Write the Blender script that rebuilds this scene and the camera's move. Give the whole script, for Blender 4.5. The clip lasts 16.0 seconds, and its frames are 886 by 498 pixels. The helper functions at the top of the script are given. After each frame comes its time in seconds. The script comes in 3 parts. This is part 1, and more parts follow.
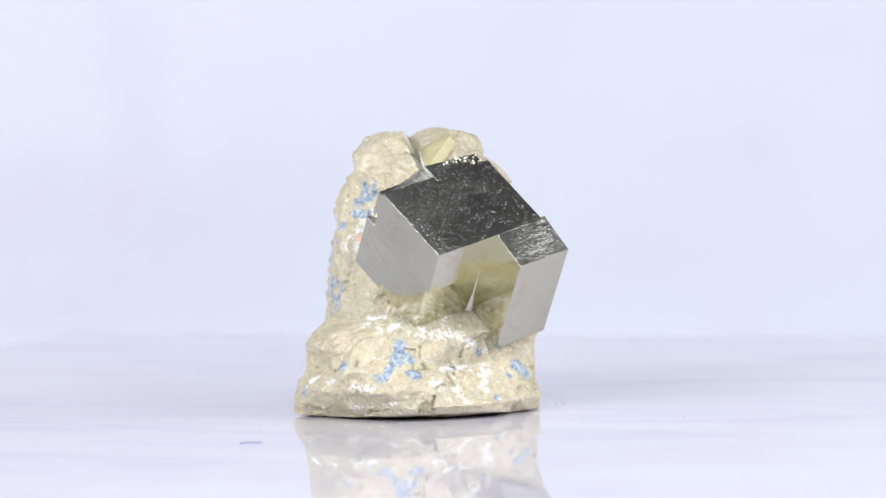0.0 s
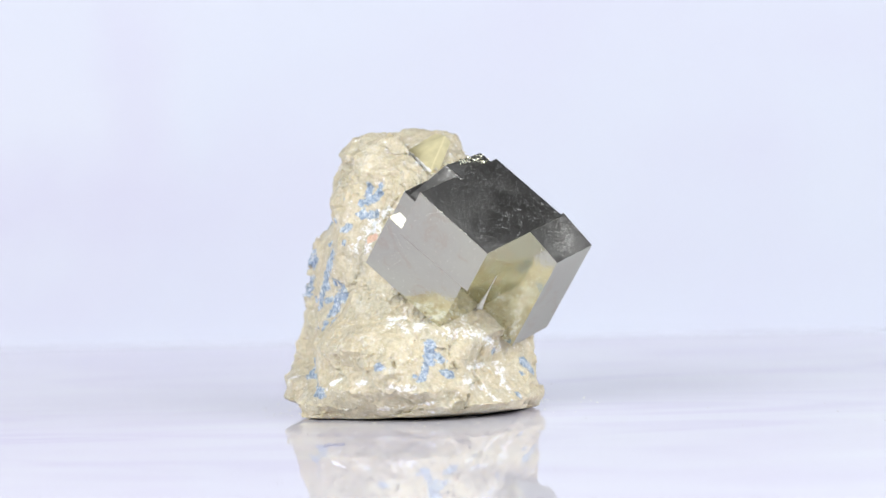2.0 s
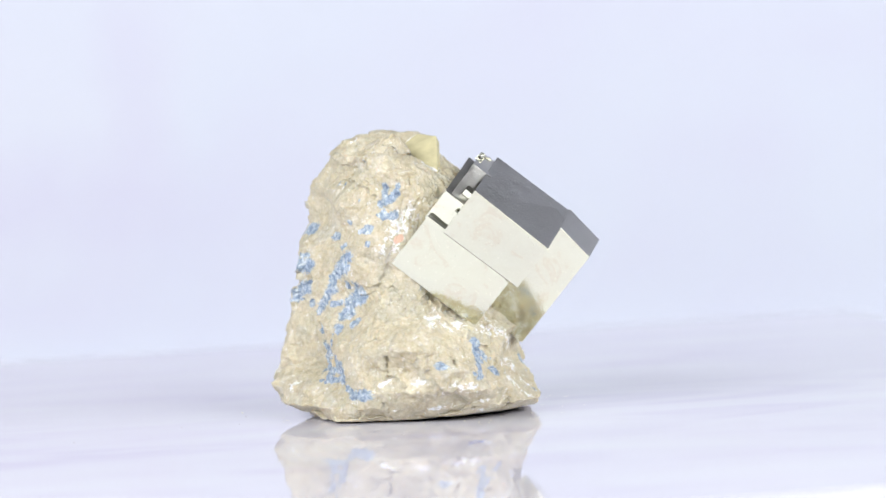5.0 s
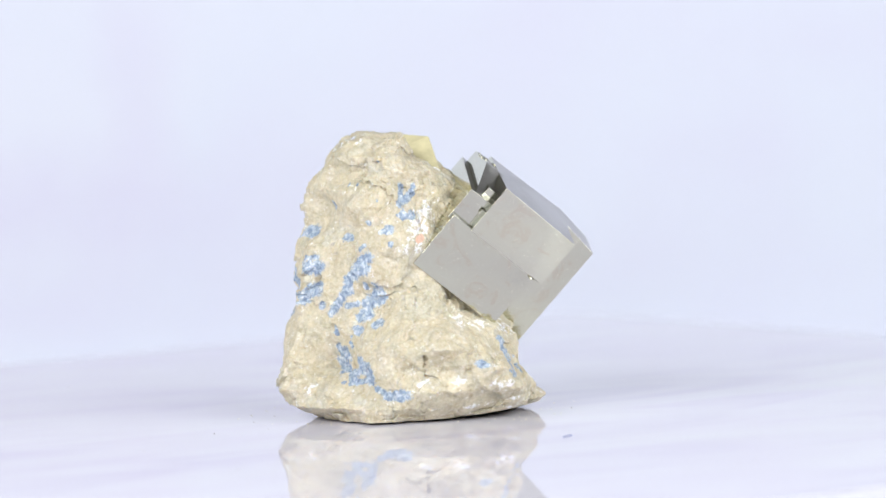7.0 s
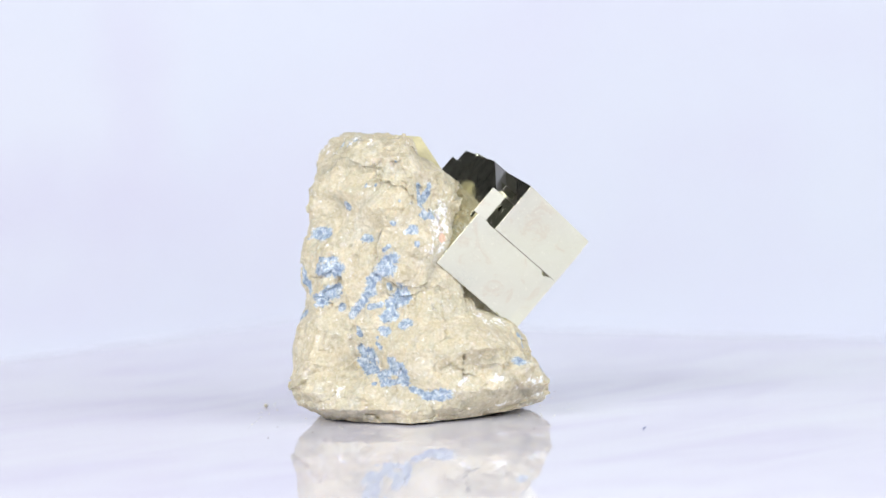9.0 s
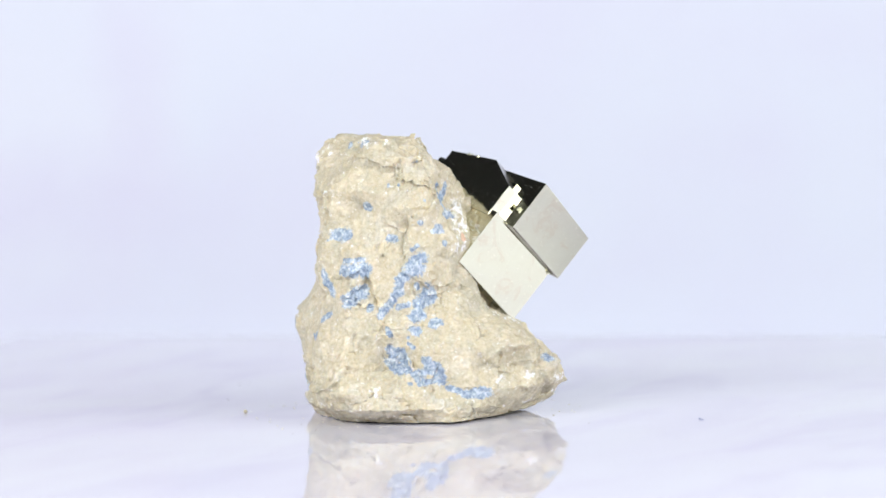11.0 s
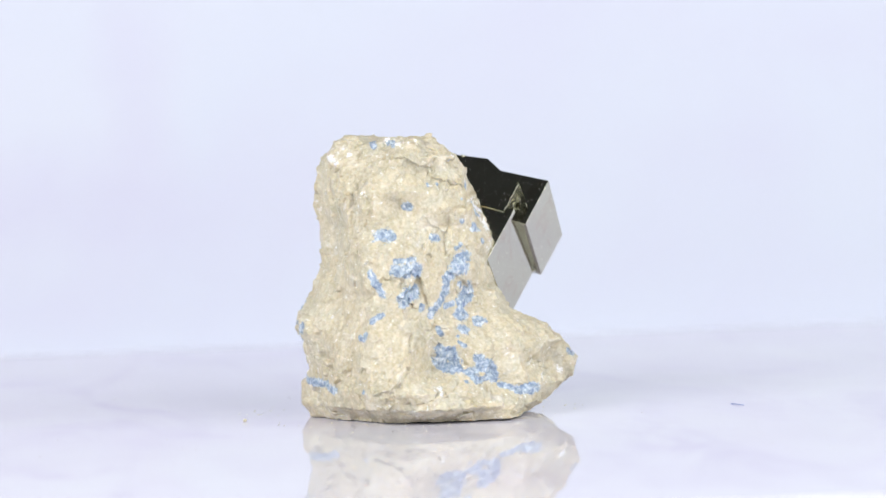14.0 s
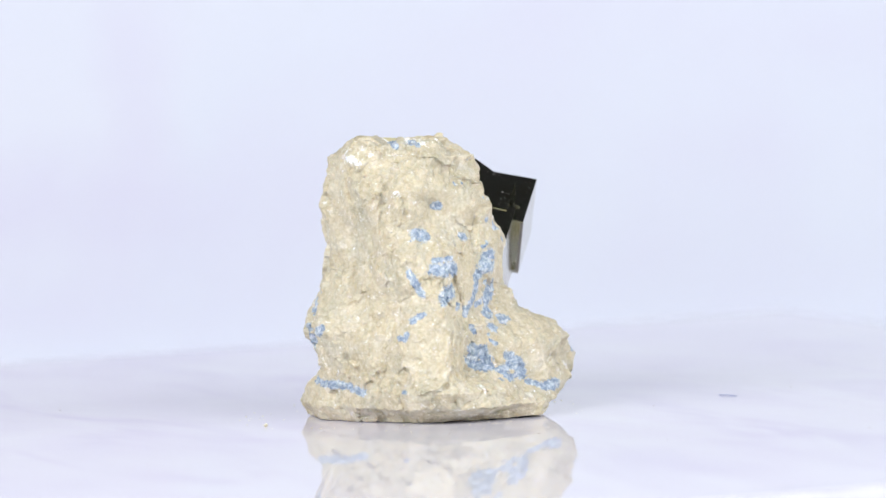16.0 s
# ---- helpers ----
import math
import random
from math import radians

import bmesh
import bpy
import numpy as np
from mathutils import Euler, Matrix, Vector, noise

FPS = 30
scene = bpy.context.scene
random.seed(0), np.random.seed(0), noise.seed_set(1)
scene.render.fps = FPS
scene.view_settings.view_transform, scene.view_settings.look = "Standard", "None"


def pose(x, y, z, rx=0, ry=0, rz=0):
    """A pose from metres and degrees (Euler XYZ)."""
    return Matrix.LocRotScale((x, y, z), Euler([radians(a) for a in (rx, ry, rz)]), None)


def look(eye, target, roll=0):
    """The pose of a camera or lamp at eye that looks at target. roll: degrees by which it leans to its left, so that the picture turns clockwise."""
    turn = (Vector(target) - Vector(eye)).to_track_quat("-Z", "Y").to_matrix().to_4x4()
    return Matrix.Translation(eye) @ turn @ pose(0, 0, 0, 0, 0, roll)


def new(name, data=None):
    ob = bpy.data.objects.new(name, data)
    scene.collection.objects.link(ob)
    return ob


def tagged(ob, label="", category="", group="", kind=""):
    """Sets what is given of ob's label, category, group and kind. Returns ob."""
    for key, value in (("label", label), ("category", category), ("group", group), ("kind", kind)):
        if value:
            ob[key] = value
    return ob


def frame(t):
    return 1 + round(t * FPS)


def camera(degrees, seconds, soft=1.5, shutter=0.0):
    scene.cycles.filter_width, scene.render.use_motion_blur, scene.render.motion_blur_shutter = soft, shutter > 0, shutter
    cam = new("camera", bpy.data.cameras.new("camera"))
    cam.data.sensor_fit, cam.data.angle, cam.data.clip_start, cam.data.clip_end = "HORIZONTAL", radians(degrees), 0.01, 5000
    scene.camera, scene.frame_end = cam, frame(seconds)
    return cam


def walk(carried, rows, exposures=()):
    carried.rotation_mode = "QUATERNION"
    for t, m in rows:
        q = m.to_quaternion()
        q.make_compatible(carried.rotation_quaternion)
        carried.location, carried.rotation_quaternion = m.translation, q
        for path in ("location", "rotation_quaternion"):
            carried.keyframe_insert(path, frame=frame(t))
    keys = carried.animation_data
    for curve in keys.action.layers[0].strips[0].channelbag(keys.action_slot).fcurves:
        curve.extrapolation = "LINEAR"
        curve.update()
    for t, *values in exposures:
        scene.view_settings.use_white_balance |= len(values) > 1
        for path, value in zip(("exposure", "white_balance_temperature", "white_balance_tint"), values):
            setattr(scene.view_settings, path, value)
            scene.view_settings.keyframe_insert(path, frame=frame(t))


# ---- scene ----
cam = camera(10.54, 16.0, soft=1.5)
CAM_POSE = look((0.00293, -0.99761, 0.10286), (0.00293, 0.0, 0.0338), -1.753)
cam.data.dof.use_dof, cam.data.dof.focus_distance, cam.data.dof.aperture_fstop = True, 0.985, 14.0
walk(cam, [(0, CAM_POSE), (16, CAM_POSE)])

# ---- world, lamps, exposure ----
world = bpy.data.worlds.new("studio")
world.use_nodes = True
world.node_tree.nodes["Background"].inputs[0].default_value = (0.5, 0.55, 0.65, 1)
world.node_tree.nodes["Background"].inputs[1].default_value = 0.03
scene.world = world
scene.view_settings.exposure = 0.19


def softbox(x, y, z, w, h, watts, colour=(1, 1, 1), target=(0, 0.0, 0.03)):
    lamp = bpy.data.lights.new("softbox", "AREA")
    lamp.shape, lamp.size, lamp.size_y, lamp.energy, lamp.color = "RECTANGLE", w, h, watts, colour
    ob = new("softbox", lamp)
    ob.matrix_world = look((x, y, z), target)
    return ob


softbox(-0.64, -0.73, 0.52, 0.95, 0.52, 12.3, (0.972, 0.985, 1.0))
softbox(0.76, -0.60, 0.52, 1.30, 0.52, 12.3, (0.972, 0.985, 1.0))


# ---- materials ----
def material(name):
    m = bpy.data.materials.new(name)
    m.use_nodes = True
    nt = m.node_tree
    return m, nt, nt.nodes["Principled BSDF"]


def node(nt, kind, **values):
    n = nt.nodes.new(kind)
    for key, value in values.items():
        n.inputs[key.replace("_", " ")].default_value = value
    return n


def noise_of(nt, scale, detail=4.0, rough=0.55, vec=None, distortion=0.0):
    n = node(nt, "ShaderNodeTexNoise", Scale=scale, Detail=detail, Roughness=rough, Distortion=distortion)
    if vec is not None:
        nt.links.new(vec, n.inputs["Vector"])
    return n.outputs["Fac"]


def ramp(nt, fac, stops):
    r = nt.nodes.new("ShaderNodeValToRGB")
    while len(r.color_ramp.elements) < len(stops):
        r.color_ramp.elements.new(0.5)
    for e, (p, c) in zip(r.color_ramp.elements, stops):
        e.position, e.color = p, (*c, 1) if len(c) == 3 else c
    nt.links.new(fac, r.inputs[0])
    return r.outputs[0]


def grey(v):
    return (v, v, v)


def mix(nt, fac, a, b, blend="MIX"):
    m = nt.nodes.new("ShaderNodeMix")
    m.data_type, m.blend_type = "RGBA", blend
    for socket, value in ((m.inputs[0], fac), (m.inputs[6], a), (m.inputs[7], b)):
        if hasattr(value, "is_linked"):
            nt.links.new(value, socket)
        else:
            socket.default_value = value if not isinstance(value, tuple) else (*value, 1)
    return m.outputs[2]


def calc(nt, op, a, b=0.0, c=0.0):
    m = nt.nodes.new("ShaderNodeMath")
    m.operation = op
    for socket, value in zip(m.inputs, (a, b, c)):
        if hasattr(value, "is_linked"):
            nt.links.new(value, socket)
        else:
            socket.default_value = value
    return m.outputs[0]


def bump(nt, height, strength, distance, normal=None):
    b = node(nt, "ShaderNodeBump", Strength=strength, Distance=distance)
    nt.links.new(height, b.inputs["Height"])
    if normal is not None:
        nt.links.new(normal, b.inputs["Normal"])
    return b.outputs[0]


def local(nt):
    return nt.nodes.new("ShaderNodeTexCoord").outputs["Object"]


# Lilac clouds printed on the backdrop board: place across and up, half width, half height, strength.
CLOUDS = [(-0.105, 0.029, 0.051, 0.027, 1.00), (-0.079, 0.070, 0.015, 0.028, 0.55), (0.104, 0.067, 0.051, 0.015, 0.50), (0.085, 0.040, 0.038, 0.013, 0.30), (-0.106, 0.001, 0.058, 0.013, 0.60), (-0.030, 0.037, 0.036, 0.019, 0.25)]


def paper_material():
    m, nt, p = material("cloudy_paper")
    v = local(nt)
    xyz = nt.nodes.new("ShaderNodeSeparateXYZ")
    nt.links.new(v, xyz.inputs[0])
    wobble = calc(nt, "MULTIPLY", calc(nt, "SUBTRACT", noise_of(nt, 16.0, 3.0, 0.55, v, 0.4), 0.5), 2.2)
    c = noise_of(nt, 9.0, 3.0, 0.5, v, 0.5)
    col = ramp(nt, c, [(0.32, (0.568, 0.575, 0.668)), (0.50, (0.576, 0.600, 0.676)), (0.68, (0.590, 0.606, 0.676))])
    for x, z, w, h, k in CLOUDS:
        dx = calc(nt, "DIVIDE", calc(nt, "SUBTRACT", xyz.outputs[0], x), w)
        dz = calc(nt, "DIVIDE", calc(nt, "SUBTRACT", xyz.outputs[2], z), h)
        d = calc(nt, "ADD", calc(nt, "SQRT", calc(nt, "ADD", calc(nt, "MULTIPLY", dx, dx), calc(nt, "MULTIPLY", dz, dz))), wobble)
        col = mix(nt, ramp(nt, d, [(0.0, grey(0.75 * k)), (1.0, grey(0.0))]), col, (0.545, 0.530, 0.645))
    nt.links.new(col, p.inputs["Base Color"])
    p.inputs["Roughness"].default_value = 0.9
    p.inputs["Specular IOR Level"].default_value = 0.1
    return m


def tile_material():
    m, nt, p = material("polished_marble")
    v = local(nt)
    warp = noise_of(nt, 14.0, 2.0, 0.5, v, 0.4)
    veins = nt.nodes.new("ShaderNodeMapping")
    veins.inputs["Scale"].default_value = (9.0, 26.0, 1.0)
    veins.inputs["Rotation"].default_value = (0, 0, 0.5)
    nt.links.new(v, veins.inputs["Vector"])
    streak = noise_of(nt, 1.3, 2.0, 0.5, veins.outputs[0], 0.9)
    a = ramp(nt, streak, [(0.30, (0.654, 0.621, 0.807)), (0.48, (0.774, 0.758, 0.872)), (0.7, (0.812, 0.818, 0.883))])
    b = mix(nt, 0.45, a, ramp(nt, warp, [(0.3, (0.719, 0.698, 0.839)), (0.7, (0.812, 0.818, 0.883))]))
    nt.links.new(b, p.inputs["Base Color"])
    p.inputs["Roughness"].default_value = 0.012
    p.inputs["IOR"].default_value = 1.4
    nt.links.new(bump(nt, noise_of(nt, 60.0, 2.0, 0.5, v), 0.008, 0.002), p.inputs["Normal"])
    return m


def dark_material(name, low, high):
    m, nt, p = material(name)
    c = noise_of(nt, 3.0, 5.0, 0.6, local(nt))
    nt.links.new(ramp(nt, c, [(0.3, grey(low)), (0.7, grey(high))]), p.inputs["Base Color"])
    p.inputs["Roughness"].default_value = 0.85
    return m


def stone_material():
    m, nt, p = material("marl_stone")
    v = local(nt)
    big = noise_of(nt, 105.0, 4.0, 0.6, v, 0.9)
    mid = noise_of(nt, 260.0, 5.0, 0.62, v, 0.8)
    fine = noise_of(nt, 1500.0, 3.0, 0.7, v)
    base = ramp(nt, big, [(0.28, (0.46, 0.45, 0.36)), (0.40, (0.60, 0.56, 0.42)), (0.49, (0.71, 0.61, 0.42)), (0.57, (0.66, 0.59, 0.43)), (0.64, (0.53, 0.51, 0.40)), (0.74, (0.69, 0.66, 0.57))])
    base = mix(nt, 0.5, base, ramp(nt, mid, [(0.33, (0.47, 0.44, 0.33)), (0.44, (0.60, 0.55, 0.41)), (0.56, (0.67, 0.61, 0.47)), (0.66, (0.78, 0.75, 0.68))]))
    # every small grain of the broken stone has a tone of its own, some nearly white
    for scale, amount in ((420.0, 0.55), (1050.0, 0.45)):
        cell = node(nt, "ShaderNodeTexVoronoi", Scale=scale, Randomness=1.0)
        warp = nt.nodes.new("ShaderNodeVectorMath")
        warp.operation = "MULTIPLY_ADD"
        warp.inputs[1].default_value = (0.0012, 0.0012, 0.0012)
        nt.links.new(node(nt, "ShaderNodeTexNoise", Scale=700.0, Detail=3.0).outputs["Color"], warp.inputs[0])
        nt.links.new(v, warp.inputs[2])
        nt.links.new(warp.outputs[0], cell.inputs["Vector"])
        tone = ramp(nt, cell.outputs["Color"], [(0.10, (0.84, 0.83, 0.79)), (0.45, (0.96, 0.96, 0.95)), (0.75, (1.04, 1.04, 1.03)), (0.90, (1.25, 1.29, 1.40))])
        base = mix(nt, amount, base, tone, "MULTIPLY")
    base = mix(nt, 0.24, base, ramp(nt, fine, [(0.36, (0.34, 0.31, 0.22)), (0.5, (0.66, 0.60, 0.46)), (0.62, (0.86, 0.84, 0.78))]))
    # chalky white patches: an attribute gives where, noise gives the ragged edge
    def mask(name, scale, low, high, push):
        a = nt.nodes.new("ShaderNodeAttribute")
        a.attribute_name = name
        n = noise_of(nt, scale, 6.0, 0.78, v, 0.3)
        s = calc(nt, "ADD", a.outputs["Fac"], calc(nt, "MULTIPLY", calc(nt, "SUBTRACT", n, 0.5), push))
        return ramp(nt, s, [(low, grey(0.0)), (high, grey(1.0))])
    chalk = mask("chalk", 800.0, 0.66, 0.98, 4.4)
    blue = mask("blue", 620.0, 0.45, 0.56, 1.7)
    rust = mask("rust", 300.0, 0.48, 0.62, 0.5)
    bluecol = ramp(nt, noise_of(nt, 900.0, 4.0, 0.75, v, 0.3), [(0.32, (0.13, 0.17, 0.25)), (0.45, (0.26, 0.33, 0.43)), (0.56, (0.42, 0.49, 0.57)), (0.65, (0.70, 0.73, 0.76))])
    base = mix(nt, 1.0, base, (0.86, 0.85, 0.84), "MULTIPLY")
    col = mix(nt, chalk, base, (0.84, 0.84, 0.84))
    col = mix(nt, blue, col, bluecol)
    col = mix(nt, rust, col, (0.72, 0.50, 0.38))
    nt.links.new(col, p.inputs["Base Color"])
    nt.links.new(ramp(nt, fine, [(0.34, grey(0.28)), (0.46, grey(0.6)), (0.7, grey(0.78))]), p.inputs["Roughness"])
    p.inputs["Specular IOR Level"].default_value = 0.45
    crack = node(nt, "ShaderNodeTexVoronoi", Scale=620.0)
    nt.links.new(v, crack.inputs["Vector"])
    h = calc(nt, "ADD", calc(nt, "MULTIPLY", fine, 0.6), calc(nt, "ADD", mid, calc(nt, "MULTIPLY", crack.outputs["Distance"], 0.8)))
    nt.links.new(bump(nt, h, 0.55, 0.0006), p.inputs["Normal"])
    p.inputs["Subsurface Weight"].default_value = 0.4
    p.inputs["Subsurface Radius"].default_value = (1.0, 0.8, 0.5)
    p.inputs["Subsurface Scale"].default_value = 0.0018
    return m


def pyrite_material():
    m, nt, p = material("pyrite")
    v = local(nt)
    tarn = noise_of(nt, 160.0, 5.0, 0.65, v, 1.2)
    speck = noise_of(nt, 2600.0, 2.0, 0.6, v)
    col = ramp(nt, tarn, [(0.35, (0.66, 0.66, 0.54)), (0.56, (0.65, 0.64, 0.52)), (0.63, (0.63, 0.58, 0.46)), (0.69, (0.66, 0.65, 0.53))])
    grain = ramp(nt, speck, [(0.69, grey(0.0)), (0.75, grey(1.0))])
    nt.links.new(mix(nt, grain, col, (0.72, 0.71, 0.68)), p.inputs["Base Color"])
    nt.links.new(calc(nt, "SUBTRACT", 1.0, grain), p.inputs["Metallic"])
    r = calc(nt, "ADD", ramp(nt, tarn, [(0.3, grey(0.05)), (0.75, grey(0.14))]), ramp(nt, speck, [(0.66, grey(0.0)), (0.74, grey(0.35))]))
    nt.links.new(r, p.inputs["Roughness"])
    n1 = bump(nt, noise_of(nt, 240.0, 3.0, 0.5, v, 0.4), 0.10, 0.0004)
    nt.links.new(bump(nt, speck, 0.12, 0.00008, n1), p.inputs["Normal"])
    return m


def plain_material(name, colour, rough=0.6, spread=0.12, scale=500.0):
    m, nt, p = material(name)
    n = noise_of(nt, scale, 4.0, 0.6, local(nt))
    nt.links.new(ramp(nt, n, [(0.3, tuple(c * (1 - spread) for c in colour)), (0.7, tuple(min(1, c * (1 + spread)) for c in colour))]), p.inputs["Base Color"])
    p.inputs["Roughness"].default_value = rough
    nt.links.new(bump(nt, n, 0.4, 0.0003), p.inputs["Normal"])
    return m


def striated_material():
    """The wrinkled growth faces: fine striae, pits and bright flecks."""
    m, nt, p = material("striated_pyrite")
    v = local(nt)
    stretch = nt.nodes.new("ShaderNodeMapping")
    stretch.inputs["Rotation"].default_value = (0.65, -0.5, 0.6)
    stretch.inputs["Scale"].default_value = (1100.0, 1900.0, 1900.0)
    nt.links.new(v, stretch.inputs["Vector"])
    wrinkle = noise_of(nt, 1.0, 4.0, 0.65, stretch.outputs[0], 0.6)
    zone = noise_of(nt, 90.0, 3.0, 0.5, v, 0.8)
    speck = noise_of(nt, 3000.0, 2.0, 0.6, v)
    grain = ramp(nt, speck, [(0.63, grey(0.0)), (0.69, grey(1.0))])
    nt.links.new(mix(nt, grain, (0.56, 0.55, 0.53), (0.72, 0.72, 0.72)), p.inputs["Base Color"])
    nt.links.new(calc(nt, "SUBTRACT", 1.0, calc(nt, "MULTIPLY", grain, 0.8)), p.inputs["Metallic"])
    r = calc(nt, "ADD", ramp(nt, zone, [(0.35, grey(0.29)), (0.7, grey(0.34))]), ramp(nt, speck, [(0.64, grey(0.0)), (0.72, grey(0.4))]))
    nt.links.new(r, p.inputs["Roughness"])
    h = calc(nt, "MULTIPLY", wrinkle, ramp(nt, zone, [(0.38, grey(0.12)), (0.62, grey(1.0))]))
    n1 = bump(nt, h, 0.7, 0.00025)
    nt.links.new(bump(nt, speck, 0.35, 0.0001, n1), p.inputs["Normal"])
    return m


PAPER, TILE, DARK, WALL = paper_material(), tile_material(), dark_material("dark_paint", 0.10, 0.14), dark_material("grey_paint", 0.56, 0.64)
# Tile marble made darker and rougher, to hold down softbox glare on its edges.
DIMMED_MARBLE = plain_material("dimmed_marble", (0.62, 0.62, 0.68), 0.7, 0.08, 90.0)
STONE, PYRITE, STRIATED = stone_material(), pyrite_material(), striated_material()
MOULD = plain_material("olive_mould", (0.56, 0.51, 0.31), 0.7, 0.14, 350.0)
CHALK = plain_material("chalk", (0.82, 0.82, 0.81), 0.8, 0.06)
DUST = plain_material("dust", (0.30, 0.28, 0.26), 0.8)
SAND = plain_material("sand", (0.62, 0.56, 0.42), 0.7)
FIBRE = plain_material("blue_fibre", (0.16, 0.20, 0.42), 0.7)


# ---- building helpers ----
def mesh_of(bm, name, mat, smooth=False):
    me = bpy.data.meshes.new(name)
    bmesh.ops.recalc_face_normals(bm, faces=bm.faces)
    bm.to_mesh(me)
    bm.free()
    me.materials.append(mat)
    if smooth:
        me.polygons.foreach_set("use_smooth", [True] * len(me.polygons))
    return me


def part(name, bm, mat, parent, label="", smooth=False):
    ob = new(name, mesh_of(bm, name, mat, smooth))
    ob.parent = parent
    return tagged(ob, label)


def box_bm(x0, x1, y0, y1, z0, z1, bevel=0.0, segments=2):
    bm = bmesh.new()
    bmesh.ops.create_cube(bm, size=1)
    for v in bm.verts:
        v.co = Vector(((x0 + x1) / 2 + v.co.x * (x1 - x0), (y0 + y1) / 2 + v.co.y * (y1 - y0), (z0 + z1) / 2 + v.co.z * (z1 - z0)))
    if bevel:
        bmesh.ops.bevel(bm, geom=bm.edges[:], offset=bevel, segments=segments, affect="EDGES", profile=0.5)
    return bm


def slab(name, label, x0, x1, y0, y1, z0, z1, mat):
    ob = new(name, mesh_of(box_bm(x0, x1, y0, y1, z0, z1), name, mat))
    return tagged(ob, label, name.split("_")[0], kind="structure")


# ---- the studio room, closed all round, the table and the backdrop ----
slab("floor", "dark painted studio floor under the table", -2.2, 2.2, -2.2, 2.2, -0.86, -0.80, DARK)
slab("ceiling", "dark unlit studio ceiling", -2.2, 2.2, -2.2, 2.2, 1.9, 1.96, DARK)
slab("wall_north", "grey painted studio wall", -2.2, 2.2, 2.2, 2.26, -0.80, 1.9, WALL)
slab("wall_south", "grey painted studio wall", -2.2, 2.2, -2.26, -2.2, -0.80, 1.9, WALL)
slab("wall_east", "grey painted studio wall", 2.2, 2.26, -2.2, 2.2, -0.80, 1.9, WALL)
slab("wall_west", "grey painted studio wall", -2.26, -2.2, -2.2, 2.2, -0.80, 1.9, WALL)


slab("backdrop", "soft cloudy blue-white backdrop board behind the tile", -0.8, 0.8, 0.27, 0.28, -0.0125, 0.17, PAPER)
slab("table", "white paper-covered table under the tile", -0.9, 0.9, -0.5, 0.8, -0.80, -0.0125, PAPER)


# ---- the turning marble tile ----
def marble_tile():
    h = 0.173
    ob = new("marble_tile", mesh_of(box_bm(-h, h, -h, h, -0.0115, 0.0, 0.0012), "marble_tile", TILE))
    ob.data.materials.append(DIMMED_MARBLE)
    # sides and bevel get the darkened marble instead of glaring white
    for face in ob.data.polygons:
        if abs(face.normal.z) < 0.95:
            face.material_index = 1
    return tagged(ob, "polished pale marble tile with faint lilac veins, turning slowly", "tile")


# ---- the specimen: stone matrix with pyrite cubes ----
BASE = 0.0338
U = Vector((0.80208, 0.54846, 0.23635))
V = Vector((-0.21776, 0.63708, -0.73940))
W = Vector((0.55611, -0.54158, -0.63042))
CORNER = Vector((0.0021, -0.0336, 0.0010 + BASE))


def crystal_point(u, v, w):
    """A place in the crystals' own axes (millimetres) in the specimen's space."""
    return CORNER + (U * u + V * v + W * w) * 0.001


